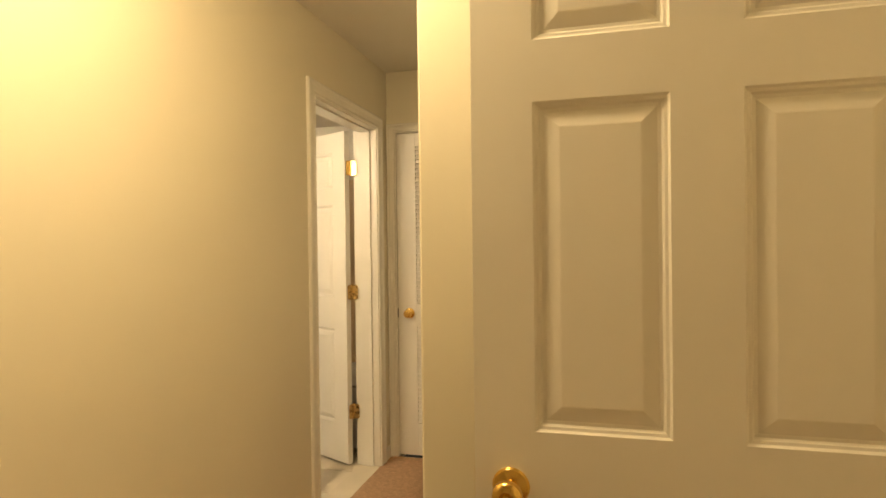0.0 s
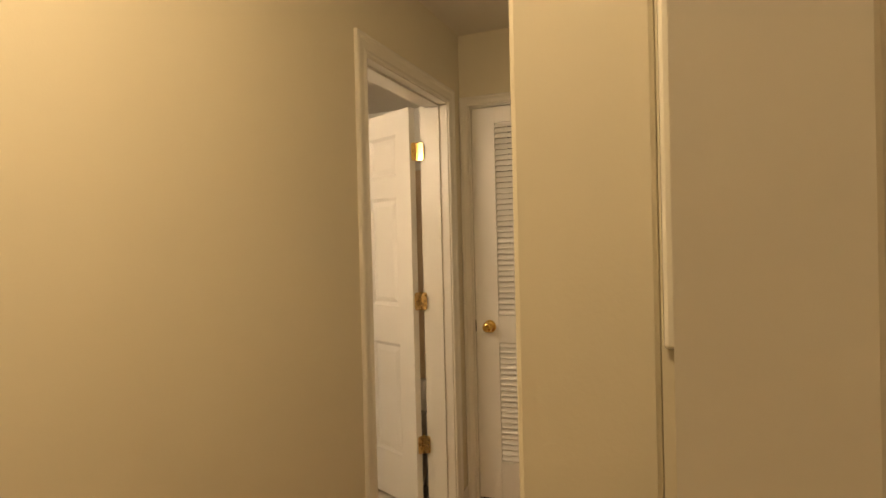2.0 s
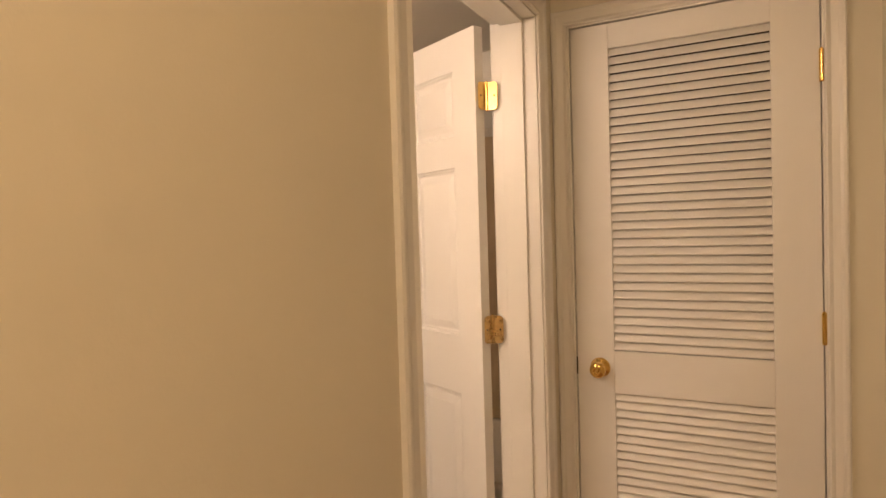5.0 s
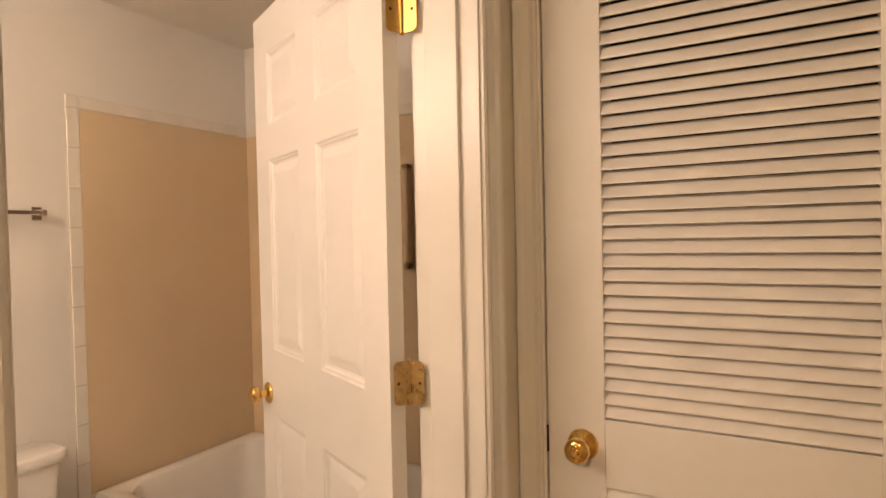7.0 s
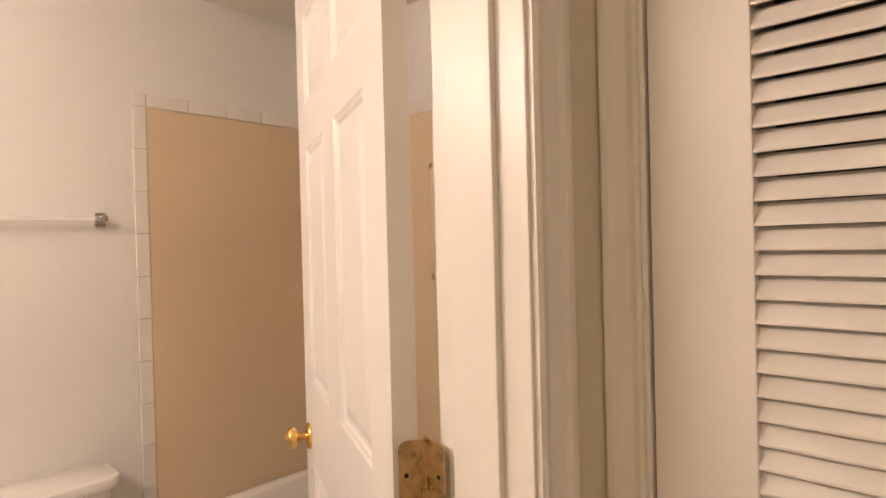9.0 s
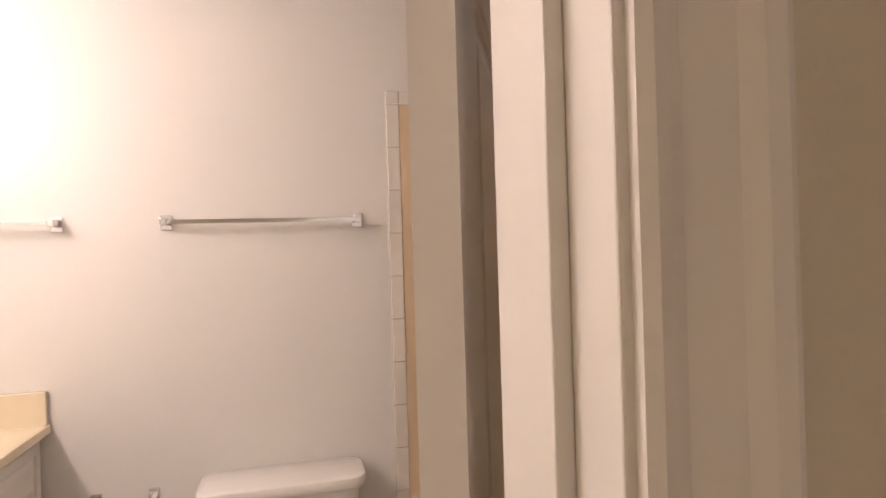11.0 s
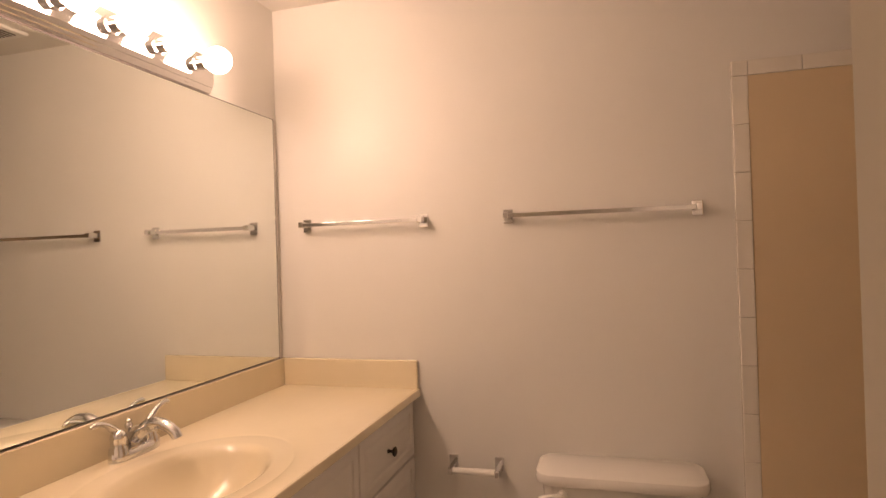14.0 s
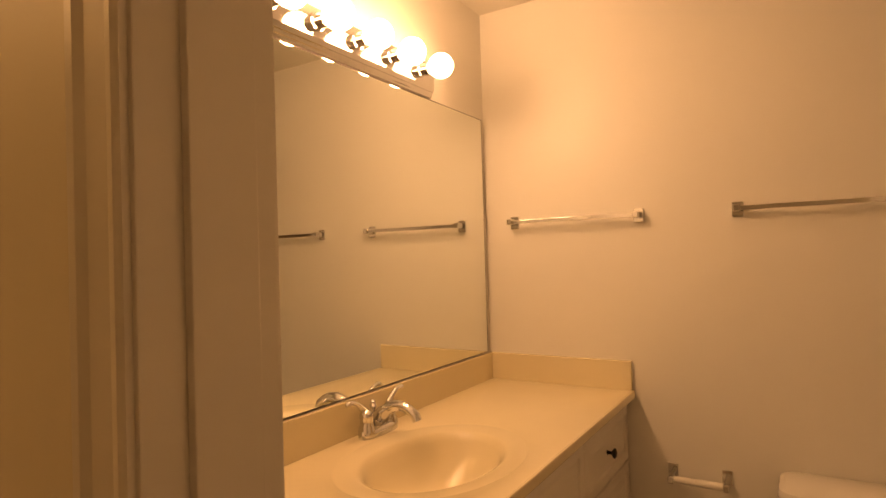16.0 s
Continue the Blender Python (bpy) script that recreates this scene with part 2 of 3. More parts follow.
jamb("door_frame_closet", DY0, DY1, DH + 0.008, lambda a, d: (XR + d, a), WT, (0.042, 0.08), "white painted frame of the double closet doors")


def baseboard(name, x0, x1, y0, y1, label, mat=None):
    b = box(x0, x1, y0, y1, 0.0, 0.075, 0.004)
    return solid(name, b, mat or TRIM, label, "baseboard", "structure")


baseboard("baseboard_west", 0.0, 0.012, ROOM_S, BY0 - 0.07, "white baseboard along the cream hall wall")
baseboard("baseboard_corner", 0.0, 0.012, BY1 + 0.07, -0.02, "short white baseboard in the hall corner")
baseboard("baseboard_return", XR, ROOM_E, YJ - 0.012, YJ, "white baseboard behind the open door")
baseboard("baseboard_east", XR - 0.012, XR, YJ, DY0 - 0.07, "white baseboard beside the double closet doors")
baseboard("baseboard_bath", XF, XF + 0.012, -1.0, 0.01, "white baseboard in the bathroom")


# ---- doors ----
KNOB = ((0.0, 0.0), (0.031, 0.0), (0.033, 0.003), (0.030, 0.008), (0.020, 0.011), (0.012, 0.014), (0.011, 0.028), (0.015, 0.031),
        (0.023, 0.036), (0.0265, 0.045), (0.025, 0.053), (0.019, 0.058), (0.012, 0.0595), (0.0115, 0.0575), (0.007, 0.057), (0.0065, 0.061), (0.0, 0.062))


def knob(parent, x, y, z, sign, name="knob"):
    """A turned brass knob with its rose on the face whose outward normal is sign * y."""
    m = Matrix.Translation((x, y, z)) @ Matrix.Rotation(radians(-90 * sign), 4, "X")
    k = part(name, lathe([(max(r, 0.0004), h) for r, h in KNOB[7:]], m), BRASS, parent, "polished brass knob", True)
    part("rose", lathe([(max(r, 0.0004), h) for r, h in KNOB[:8]], m), BRASS, k, "round brass rose", True)
    return k


def panel_slab(width, height, thick, xs, zs, wells):
    """A moulded door slab; wells lists the (column, row) cells that hold raised panels."""
    bm = bmesh.new()
    for side in (0, 1):
        y = 0.0 if side == 0 else thick
        into = 1 if side == 0 else -1
        for i in range(len(xs) - 1):
            for j in range(len(zs) - 1):
                x0, x1, z0, z1 = xs[i], xs[i + 1], zs[j], zs[j + 1]
                if (i, j) not in wells:
                    bm.faces.new([bm.verts.new((x, y, z)) for x, z in ((x0, z0), (x1, z0), (x1, z1), (x0, z1))])
                    continue
                rings = []
                for inset, depth in ((0, 0), (0.004, 0.0035), (0.009, 0.0045), (0.013, 0.009), (0.019, 0.0100), (0.043, 0.0035), (0.046, 0.0030)):
                    rings.append([bm.verts.new((x, y + into * depth, z)) for x, z in
                                  ((x0 + inset, z0 + inset), (x1 - inset, z0 + inset), (x1 - inset, z1 - inset), (x0 + inset, z1 - inset))])
                for a, b in zip(rings, rings[1:]):
                    for k in range(4):
                        bm.faces.new((a[k], a[(k + 1) % 4], b[(k + 1) % 4], b[k]))
                bm.faces.new(rings[-1])
    bmesh.ops.remove_doubles(bm, verts=bm.verts[:], dist=0.00005)
    edge = [(0, 0), (width, 0), (width, height), (0, height)]
    for (xa, za), (xb, zb) in zip(edge, edge[1:] + edge[:1]):
        bm.faces.new([bm.verts.new(p) for p in ((xa, 0, za), (xb, 0, zb), (xb, thick, zb), (xa, thick, za))])
    bmesh.ops.remove_doubles(bm, verts=bm.verts[:], dist=0.00005)
    return bm


def six_panel_door(name, label, width, m, group="", hinge_side=0, kinds=(-1, 1), kz=0.915):
    """Hinge edge at x = 0; the slab lies from y = 0 to its thickness; knobs near x = width."""
    stile, mull = 0.107 * width / 0.768, 0.109 * width / 0.768
    pw = (width - 2 * stile - mull) / 2
    xs = (0, stile, stile + pw, stile + pw + mull, stile + 2 * pw + mull, width)
    zs = (0, 0.235, 0.815, 1.012, 1.58, 1.685, 1.90, 2.02)
    wells = {(i, j) for i in (1, 3) for j in (1, 3, 5)}
    d = thing(name, label, "door", m, group)
    part("door_slab", panel_slab(width, 2.02, 0.035, xs, zs, wells), DOOR, d)
    for k in kinds:
        knob(d, width - 0.064, 0.0 if k < 0 else 0.035, kz, k)
    part("latch_plate", box(width - 0.0005, width + 0.0015, 0.005, 0.030, kz - 0.028, kz + 0.028, 0.0005), BRASS, d, "brass latch plate")
    return d


def hinge(parent, m, mat, leaves, name="hinge"):
    """A butt hinge: the pin along z, its two leaves at the given bearings round it."""
    h = part(name, lathe(((0.0004, -0.046), (0.004, -0.047), (0.0062, -0.0445), (0.0062, 0.0445), (0.004, 0.047), (0.0004, 0.050)), m, 14), mat, parent, "rounded brass hinge", True)
    pin = m
    for s, bearing in ((1, leaves[0]), (1, leaves[1])):
        m = pin @ Matrix.Rotation(radians(bearing), 4, "Z")
        bm = bmesh.new()
        n, pts = 6, [(0.004, -0.0445)]
        for cx, cz, a0 in ((0.024, -0.0325, -90), (0.024, 0.0325, 0)):
            pts += [(cx + 0.012 * math.cos(radians(a0 + 90 * k / n)), cz + 0.012 * math.sin(radians(a0 + 90 * k / n))) for k in range(n + 1)]
        pts += [(0.004, 0.0445)]
        lo = [bm.verts.new(m @ Vector((s * x, -0.0012, z))) for x, z in pts]
        hi = [bm.verts.new(m @ Vector((s * x, 0.0012, z))) for x, z in pts]
        bm.faces.new(lo)
        bm.faces.new(hi[::-1])
        for k in range(len(pts)):
            bm.faces.new((lo[k], lo[(k + 1) % len(pts)], hi[(k + 1) % len(pts)], hi[k]))
        leaf = part("leaf", bm, mat, h)
        for x, z in ((0.014, -0.032), (0.026, 0.0), (0.014, 0.032)):
            sm = m @ Matrix.Translation((s * x, 0, z)) @ Matrix.Rotation(radians(90), 4, "X")
            bm2 = lathe(((0.0004, -0.0019), (0.0028, -0.0018), (0.0034, -0.0012), (0.0034, 0.0012), (0.0028, 0.0018), (0.0004, 0.0019)), sm, 8)
            part("screw", bm2, SLATE if z == 0 else mat, h)
    return h


# the bathroom door, swung in
SWING = 115.5
HX, HY = -WT - 0.009, BY1 - 0.014
BATH_W = 0.81
# slab runs from the hinge towards the free edge; its hall face turns to the mirror wall
turn = Matrix.Translation((HX, HY, 0.012)) @ Matrix.Rotation(radians(-90 - SWING), 4, "Z")
slab_shift = Matrix.Translation((0.022, 0.012, 0))
bath_door = six_panel_door("bathroom_door", "white six-panel bathroom door standing open into the room", BATH_W, turn @ slab_shift, kz=0.872)

open_door = six_panel_door("panelled_door", "white six-panel door standing open before the wall", 0.768,
                           pose(1.829, -2.472, 0.006, 0, 0, 180) @ Matrix.Translation((0, -0.035, 0)))

# hinges of the bathroom door: one leaf on its edge, one on the jamb
for hz in (1.81, 1.056, 0.33):
    hinge(bath_door, Matrix.Translation((-0.008, -0.006, hz - 0.012)), BRASS if hz > 1.5 else OLD_BRASS, (90, 90 + SWING))


def robe_hook(parent, x, y, z, sign):
    """A double robe hook on a door face whose outward normal is sign * y."""
    h = part("robe_hook", box(x - 0.012, x + 0.012, min(y, y + sign * 0.005), max(y, y + sign * 0.005), z - 0.034, z + 0.034, 0.002), OLD_BRASS, parent, "small dull metal double robe hook")
    for z0, dz in ((z + 0.004, 0.022), (z - 0.022, 0.018)):
        pts = [(x, y + sign * (0.004 + 0.042 * k / 8), z0 + dz * (k / 8) ** 2 - 0.006 * math.sin(math.pi * k / 8)) for k in range(9)]
        part("prong", tube(pts, [0.006] * 6 + [0.0065, 0.007, 0.0045], 10), OLD_BRASS, h, smooth=True)


robe_hook(bath_door, BATH_W * 0.5, 0.0, 1.665, -1)


# ---- the louvred closet door ----
def louvred_door():
    x0, x1, z0, z1 = CX0 + 0.003, CX1 - 0.003, 0.014, 2.040
    d = thing("louvred_door", "white louvred closet door, closed, with a brass knob", "door", pose(x0, 0.004, z0))
    wd, ht, st, th = x1 - x0, z1 - z0, 0.122, 0.034
    for a in (0.0, wd - st):
        part("stile", box(a, a + st, 0, th, 0, ht, 0.0015), DOOR, d)
    rails = ((0.0, 0.20), (0.812, 0.953), (1.945, ht))
    for a, b in rails:
        part("rail", box(st, wd - st, 0.0005, th - 0.0005, a, b, 0.001), DOOR, d)
    pitch = 0.0284
    sl = bmesh.new()
    prof = ((0.0, 0.0), (0.0, 0.003), (0.0015, 0.0055), (0.018, 0.0276), (0.024, 0.0276), (0.024, 0.0220), (0.005, 0.0))
    hw = (wd - 2 * st) / 2
    a = [sl.verts.new((-hw, y, z)) for y, z in prof]
    b = [sl.verts.new((hw, y, z)) for y, z in prof]
    sl.faces.new(a)
    sl.faces.new(b[::-1])
    for k in range(len(prof)):
        sl.faces.new((a[k], a[(k + 1) % len(prof)], b[(k + 1) % len(prof)], b[k]))
    me = mesh("slat", sl, DOOR)
    for lo, hi in ((0.20, 0.812), (0.953, 1.945)):
        n = int(round((hi - lo) / pitch))
        for k in range(n):
            s = new("slat", me)
            s.parent = d
            s.location = (wd / 2, 0.002, lo + (hi - lo) * k / n + 0.004)
    knob(d, 0.076, 0.0, 0.896, -1)
    part("latch_plate", box(-0.005, 0.001, -0.002, 0.002, 0.868, 0.926, 0.0005), SLATE, d, "dark brass strike plate")
    for hz in (1.80, 1.055, 0.31):
        m = Matrix.Translation((wd + 0.002, -0.005, hz))
        part("hinge", lathe(((0.0004, -0.046), (0.004, -0.047), (0.0062, -0.0445), (0.0062, 0.0445), (0.004, 0.047), (0.0004, 0.050)), m, 14), BRASS, d, "brass hinge barrel", True)
    return d


louvred_door()


# ---- double closet doors ----
def closet_leaf(y_hinge, way, label):
    width = (DY1 - DY0) / 2 - 0.003
    # front face looks to -x
    base = pose(XR + 0.004, y_hinge, 0.012, 0, 0, -90 if way < 0 else 90)
    if way > 0:
        base = base @ Matrix.Translation((0, -0.035, 0))
    d = six_panel_door("closet_door", label, width, base, "double closet doors", kinds=(-1,) if way < 0 else (1,), kz=0.865)
    for hz in (1.80, 1.055, 0.31):
        m = Matrix.Translation((0.0, -0.005 if way < 0 else 0.04, hz))
        b = lathe(((0.0004, -0.046), (0.004, -0.047), (0.0062, -0.0445), (0.0062, 0.0445), (0.004, 0.047), (0.0004, 0.050)), m, 14)
        h = part("hinge", b, BRASS if hz > 1.5 else OLD_BRASS, d, "brass hinge", True)
        f = -0.0015 if way < 0 else 0.0365
        part("leaf", box(0.002, 0.022, f - 0.001, f + 0.001, hz - 0.0445, hz + 0.0445, 0.0005), BRASS, h)
    return d


closet_leaf(DY1 - 0.002, -1, "white panelled closet door with brass knob, closed")
closet_leaf(DY0 + 0.002, 1, "white panelled closet door with brass knob, closed")

# wall plate behind the open door
plate = thing("wall_switch", "white plastic wall switch box on cream wall", "switch", pose(1.088, YJ, 1.36))
part("plate", box(-0.038, 0.038, -0.006, 0.0, -0.12, 0.20, 0.004), PLASTIC, plate)
part("toggle", box(-0.006, 0.006, -0.018, -0.005, -0.085, -0.066, 0.003), PLASTIC, plate)


# ---- vanity ----
VX0, VX1, VF, VT = XF, -0.56, -1.043, 0.860
BX, BYC, BRX, BRY = -0.928, -1.308, 0.215, 0.155


def vanity_top():
    """One moulded sheet: flat top, raised oval lip ring and a sunk bowl, with a rolled front edge."""
    t = thing("sink_counter", "cream cultured marble counter with moulded oval sink", "counter", pose(0, 0, VT))
    bm = bmesh.new()
    n = 64
    outer = []
    x0, x1, y0, y1 = VX0 + 0.001, VX1, YV + 0.001, VF
    for k in range(n):
        a = 2 * math.pi * k / n
        c, s = math.cos(a), math.sin(a)
        f = min((x1 - BX) / c if c > 1e-6 else 9, (x0 - BX) / c if c < -1e-6 else 9, (y1 - BYC) / s if s > 1e-6 else 9, (y0 - BYC) / s if s < -1e-6 else 9)
        outer.append((BX + c * f, BYC + s * f))
    rings = [[bm.verts.new((x, y, 0.0)) for x, y in outer]]
    for rx, ry, z in ((BRX + 0.075, BRY + 0.062, 0.0), (BRX + 0.070, BRY + 0.058, -0.003), (BRX + 0.063, BRY + 0.052, -0.004), (BRX + 0.015, BRY + 0.012, -0.006),
                      (BRX, BRY, -0.012), (BRX - 0.012, BRY - 0.010, -0.028), (BRX - 0.03, BRY - 0.025, -0.06), (BRX - 0.06, BRY - 0.05, -0.095), (BRX - 0.11, BRY - 0.09, -0.125), (0.03, 0.03, -0.138)):
        rings.append([bm.verts.new((BX + rx * math.cos(2 * math.pi * k / n), BYC + ry * math.sin(2 * math.pi * k / n), z)) for k in range(n)])
    for p, q in zip(rings, rings[1:]):
        for k in range(n):
            bm.faces.new((p[k], p[(k + 1) % n], q[(k + 1) % n], q[k]))
    part("sink_bowl", bm, MARBLE, t, "moulded oval basin", True)
    part("front_edge", box(x0, x1 + 0.004, y1 - 0.004, y1 + 0.004, -0.028, 0.0006, 0.003), MARBLE, t)
    part("end_edge", box(x1 - 0.004, x1 + 0.004, y0, y1, -0.028, 0.0006, 0.003), MARBLE, t)
    part("backsplash", box(x0, x1, y0, y0 + 0.018, -0.001, 0.102, 0.003), MARBLE, t)
    part("side_splash", box(x0, x0 + 0.018, y0 + 0.018, y1 - 0.002, -0.001, 0.102, 0.003), MARBLE, t)
    part("drain", lathe(((0.0004, 0.0), (0.018, 0.0), (0.021, 0.002), (0.024, 0.002), (0.026, -0.002), (0.0004, -0.002)), Matrix.Translation((BX, BYC, -0.136)), 20), CHROME, t, "chrome drain ring", True)


vanity_top()


def vanity_cabinet():
    c = thing("vanity_cabinet", "cream painted vanity cabinet with dark round knobs", "cabinet")
    front = VF - 0.022
    part("body", box(VX0 + 0.002, VX1 - 0.012, YV + 0.002, front - 0.02, 0.09, VT - 0.18), TRIM, c)
    part("face_frame", box(VX0 + 0.002, VX1 - 0.012, front - 0.05, front - 0.02, VT - 0.18, VT - 0.028), TRIM, c)
    part("side", box(VX1 - 0.03, VX1 - 0.012, YV + 0.002, front - 0.05, VT - 0.18, VT - 0.028), TRIM, c)
    part("toe_kick", box(VX0 + 0.002, VX1 - 0.012, YV + 0.002, front - 0.08, -0.012, 0.09), TRIM, c)

    def front_panel(name, x0, x1, z0, z1):
        bm = bmesh.new()
        rings = []
        for i, y in ((0, front - 0.02), (0, front - 0.003), (0.003, front), (0.032, front), (0.036, front - 0.005), (0.040, front - 0.006), (0.062, front - 0.001)):
            rings.append([bm.verts.new((x, y, z)) for x, z in ((x0 + i, z0 + i), (x1 - i, z0 + i), (x1 - i, z1 - i), (x0 + i, z1 - i))])
        for p, q in zip(rings, rings[1:]):
            for k in range(4):
                bm.faces.new((p[k], p[(k + 1) % 4], q[(k + 1) % 4], q[k]))
        bm.faces.new(rings[-1])
        return part(name, bm, TRIM, c)

    def pull(owner, x, z):
        m = Matrix.Translation((x, front, z)) @ Matrix.Rotation(radians(-90), 4, "X")
        part("knob", lathe(((0.0004, 0), (0.007, 0), (0.005, 0.006), (0.005, 0.014), (0.012, 0.018), (0.0155, 0.022), (0.0155, 0.025), (0.010, 0.028), (0.0004, 0.029)), m, 20), SLATE, owner, "dark bronze knob", True)

    xa, xb, xc = VX0 + 0.012, -1.314, VX1 - 0.018
    zt = VT - 0.045
    for z0, z1 in ((zt - 0.19, zt), (zt - 0.44, zt - 0.196), (0.10, zt - 0.446)):
        pull(front_panel("drawer_front", xa, xb - 0.003, z0, z1), -1.535, (z0 + z1) / 2)
    mid = (xb + xc) / 2
    front_panel("false_front", xb + 0.003, xc, zt - 0.19, zt)
    pull(front_panel("door", xb + 0.003, mid - 0.002, 0.10, zt - 0.196), mid - 0.04, zt - 0.25)
    pull(front_panel("door", mid + 0.002, xc, 0.10, zt - 0.196), mid + 0.04, zt - 0.25)


vanity_cabinet()


def faucet():
    fx, fy = -1.010, -1.555
    f = thing("faucet", "polished chrome two-handle bathroom faucet on the vanity top", "faucet", pose(fx, fy + 0.01, VT))
    bm = bmesh.new()
    rings = []
    for s, z in ((1.0, 0.0), (1.0, 0.012), (0.9, 0.020), (0.7, 0.024)):
        rings.append([bm.verts.new(((0.052 + 0.026 * s) * math.copysign(abs(math.cos(a)) ** 0.6, math.cos(a)), 0.026 * s * math.sin(a), z)) for a in [2 * math.pi * k / 32 for k in range(32)]])
    for p, q in zip(rings, rings[1:]):
        for k in range(32):
            bm.faces.new((p[k], p[(k + 1) % 32], q[(k + 1) % 32], q[k]))
    bm.faces.new(rings[-1])
    part("base", bm, CHROME, f, "", True)
    for s in (-1, 1):
        part("valve", lathe(((0.024, 0.015), (0.022, 0.03), (0.0185, 0.036), (0.0185, 0.05), (0.020, 0.056), (0.018, 0.066), (0.010, 0.074), (0.0004, 0.077)), Matrix.Translation((s * 0.051, 0, 0)), 20), CHROME, f, "", True)
        pts = [(s * (0.051 + 0.075 * k / 8), -0.004, 0.07 + 0.034 * math.sin(k / 8 * 2.0)) for k in range(9)]
        part("lever", tube(pts, [0.009, 0.009, 0.008, 0.007, 0.0065, 0.006, 0.0065, 0.008, 0.004], 12), CHROME, f, "curved chrome lever", True)
    pts = [(0, 0.0 + 0.125 * k / 12, 0.03 + 0.052 * math.sin(math.pi * (0.08 + 0.72 * k / 12))) for k in range(13)] + [(0, 0.131, 0.047)]
    part("spout", tube(pts, [0.019] * 3 + [0.016] * 4 + [0.014] * 4 + [0.0135, 0.0135, 0.013], 16), CHROME, f, "arched chrome spout", True)
    part("lift_rod", lathe(((0.004, 0.02), (0.004, 0.06), (0.009, 0.066), (0.010, 0.073), (0.006, 0.08), (0.008, 0.085), (0.0004, 0.091)), Matrix.Translation((0, -0.018, 0)), 14), CHROME, f, "", True)


faucet()

# ---- mirror ----
MX0, MX1, MZ0, MZ1 = XF + 0.036, -0.36, VT + 0.108, 1.876
mir = thing("wall_mirror", "large frameless wall mirror above the vanity", "mirror", pose(0, YV, 0))
part("glass", box(MX0, MX1, 0.001, 0.010, MZ0, MZ1), MIRROR, mir)
for nm, bx in (("edge", (MX0 - 0.0018, MX0, 0.0, 0.0105, MZ0, MZ1)), ("edge", (MX0 - 0.0018, MX1, 0.0, 0.0105, MZ1, MZ1 + 0.0018)), ("edge", (MX0 - 0.0018, MX1, 0.0, 0.0105, MZ0 - 0.0018, MZ0))):
    part(nm, box(*bx), SLATE, mir, "thin dark mirror edge")
part("clip", box(MX0 - 0.006, MX0 + 0.010, 0.008, 0.014, 1.49, 1.505, 0.002), PLASTIC, mir, "small mirror clip")


# ---- vanity light ----
def vanity_light():
    v = thing("vanity_light", "chrome bar light with clear round bulbs, lit", "light", pose(0, YV, 0))
    x0, x1, z0, z1 = -1.405, -0.42, 1.885, 2.003
    zc = (z0 + z1) / 2
    prof = ((0.0, z0), (0.012, z0), (0.016, z0 + 0.006), (0.020, z0 + 0.008), (0.024, z0 + 0.016), (0.030, z0 + 0.018), (0.036, z0 + 0.032), (0.036, z1 - 0.032),
            (0.030, z1 - 0.018), (0.024, z1 - 0.016), (0.020, z1 - 0.008), (0.016, z1 - 0.006), (0.012, z1), (0.0, z1))
    bm = bmesh.new()
    a = [bm.verts.new((x0, 0.62 * y, z)) for y, z in prof]
    b = [bm.verts.new((x1, 0.62 * y, z)) for y, z in prof]
    bm.faces.new(a)
    bm.faces.new(b[::-1])
    for k in range(len(prof) - 1):
        bm.faces.new((a[k], a[k + 1], b[k + 1], b[k]))
    part("backplate", bm, CHROME, v, "ribbed chrome back plate")
    n = 6
    for k in range(n):
        x = -1.332 + k * 0.162
        m = Matrix.Translation((x, 0.020, zc + 0.016)) @ Matrix.Rotation(radians(-90), 4, "X")
        so = part("socket", lathe(((0.026, 0.0), (0.026, 0.004), (0.021, 0.006), (0.0205, 0.034), (0.018, 0.036), (0.0004, 0.036)), m, 24), CHROME, v, "chrome lamp socket", True)
        bulb = [(0.0004, 0.030), (0.014, 0.032), (0.016, 0.040)] + [(0.041 * math.sin(a), 0.076 - 0.041 * math.cos(a)) for a in [0.5 + 2.6 * j / 12 for j in range(13)]] + [(0.0004, 0.1172)]
        part("bulb", lathe(bulb, m, 28), DIM_GLOW if k == 0 else BULB_GLOW, so, "dimmer round bulb" if k == 0 else "round glowing bulb", True)


vanity_light()


# ---- towel bars and paper holder ----
def towel_bar(y0, y1, z, label):
    t = thing("towel_bar", label, "towel bar", pose(XF, 0, z), "towel bars")
    for y in (y0, y1):
        pf = part("bracket", box(0.0, 0.007, y - 0.017, y + 0.017, -0.024, 0.024, 0.0025), CHROME, t, "square chrome bracket")
        part("arm", box(0.005, 0.058, y - 0.010, y + 0.010, -0.009, 0.013, 0.003), CHROME, pf)
    part("bar", box(0.040, 0.052, y0, y1, -0.006, 0.008, 0.001), CHROME, t, "square chrome bar")


towel_bar(-1.472, -1.006, 1.465, "short square chrome towel bar on the bathroom wall")
towel_bar(-0.699, -0.094, 1.465, "long square chrome towel bar on the bathroom wall")

tp = thing("paper_holder", "chrome toilet paper holder with white roller, empty", "paper holder", pose(XF, 0, 0.590))
for y in (-0.921, -0.757):
    br = part("bracket", box(0.0, 0.006, y - 0.016, y + 0.016, -0.008, 0.040, 0.002), CHROME, tp, "square chrome bracket")
    part("arm", box(0.004, 0.062, y - 0.009, y + 0.009, -0.012, 0.012, 0.003), CHROME, br)
part("roller", lathe(((0.006, 0.0), (0.011, 0.004), (0.011, 0.08), (0.0125, 0.082), (0.0125, 0.154), (0.006, 0.158)), Matrix.Translation((0.048, -0.918, 0.0)) @ Matrix.Rotation(radians(-90), 4, "X"), 18), PLASTIC, tp, "white plastic roller", True)


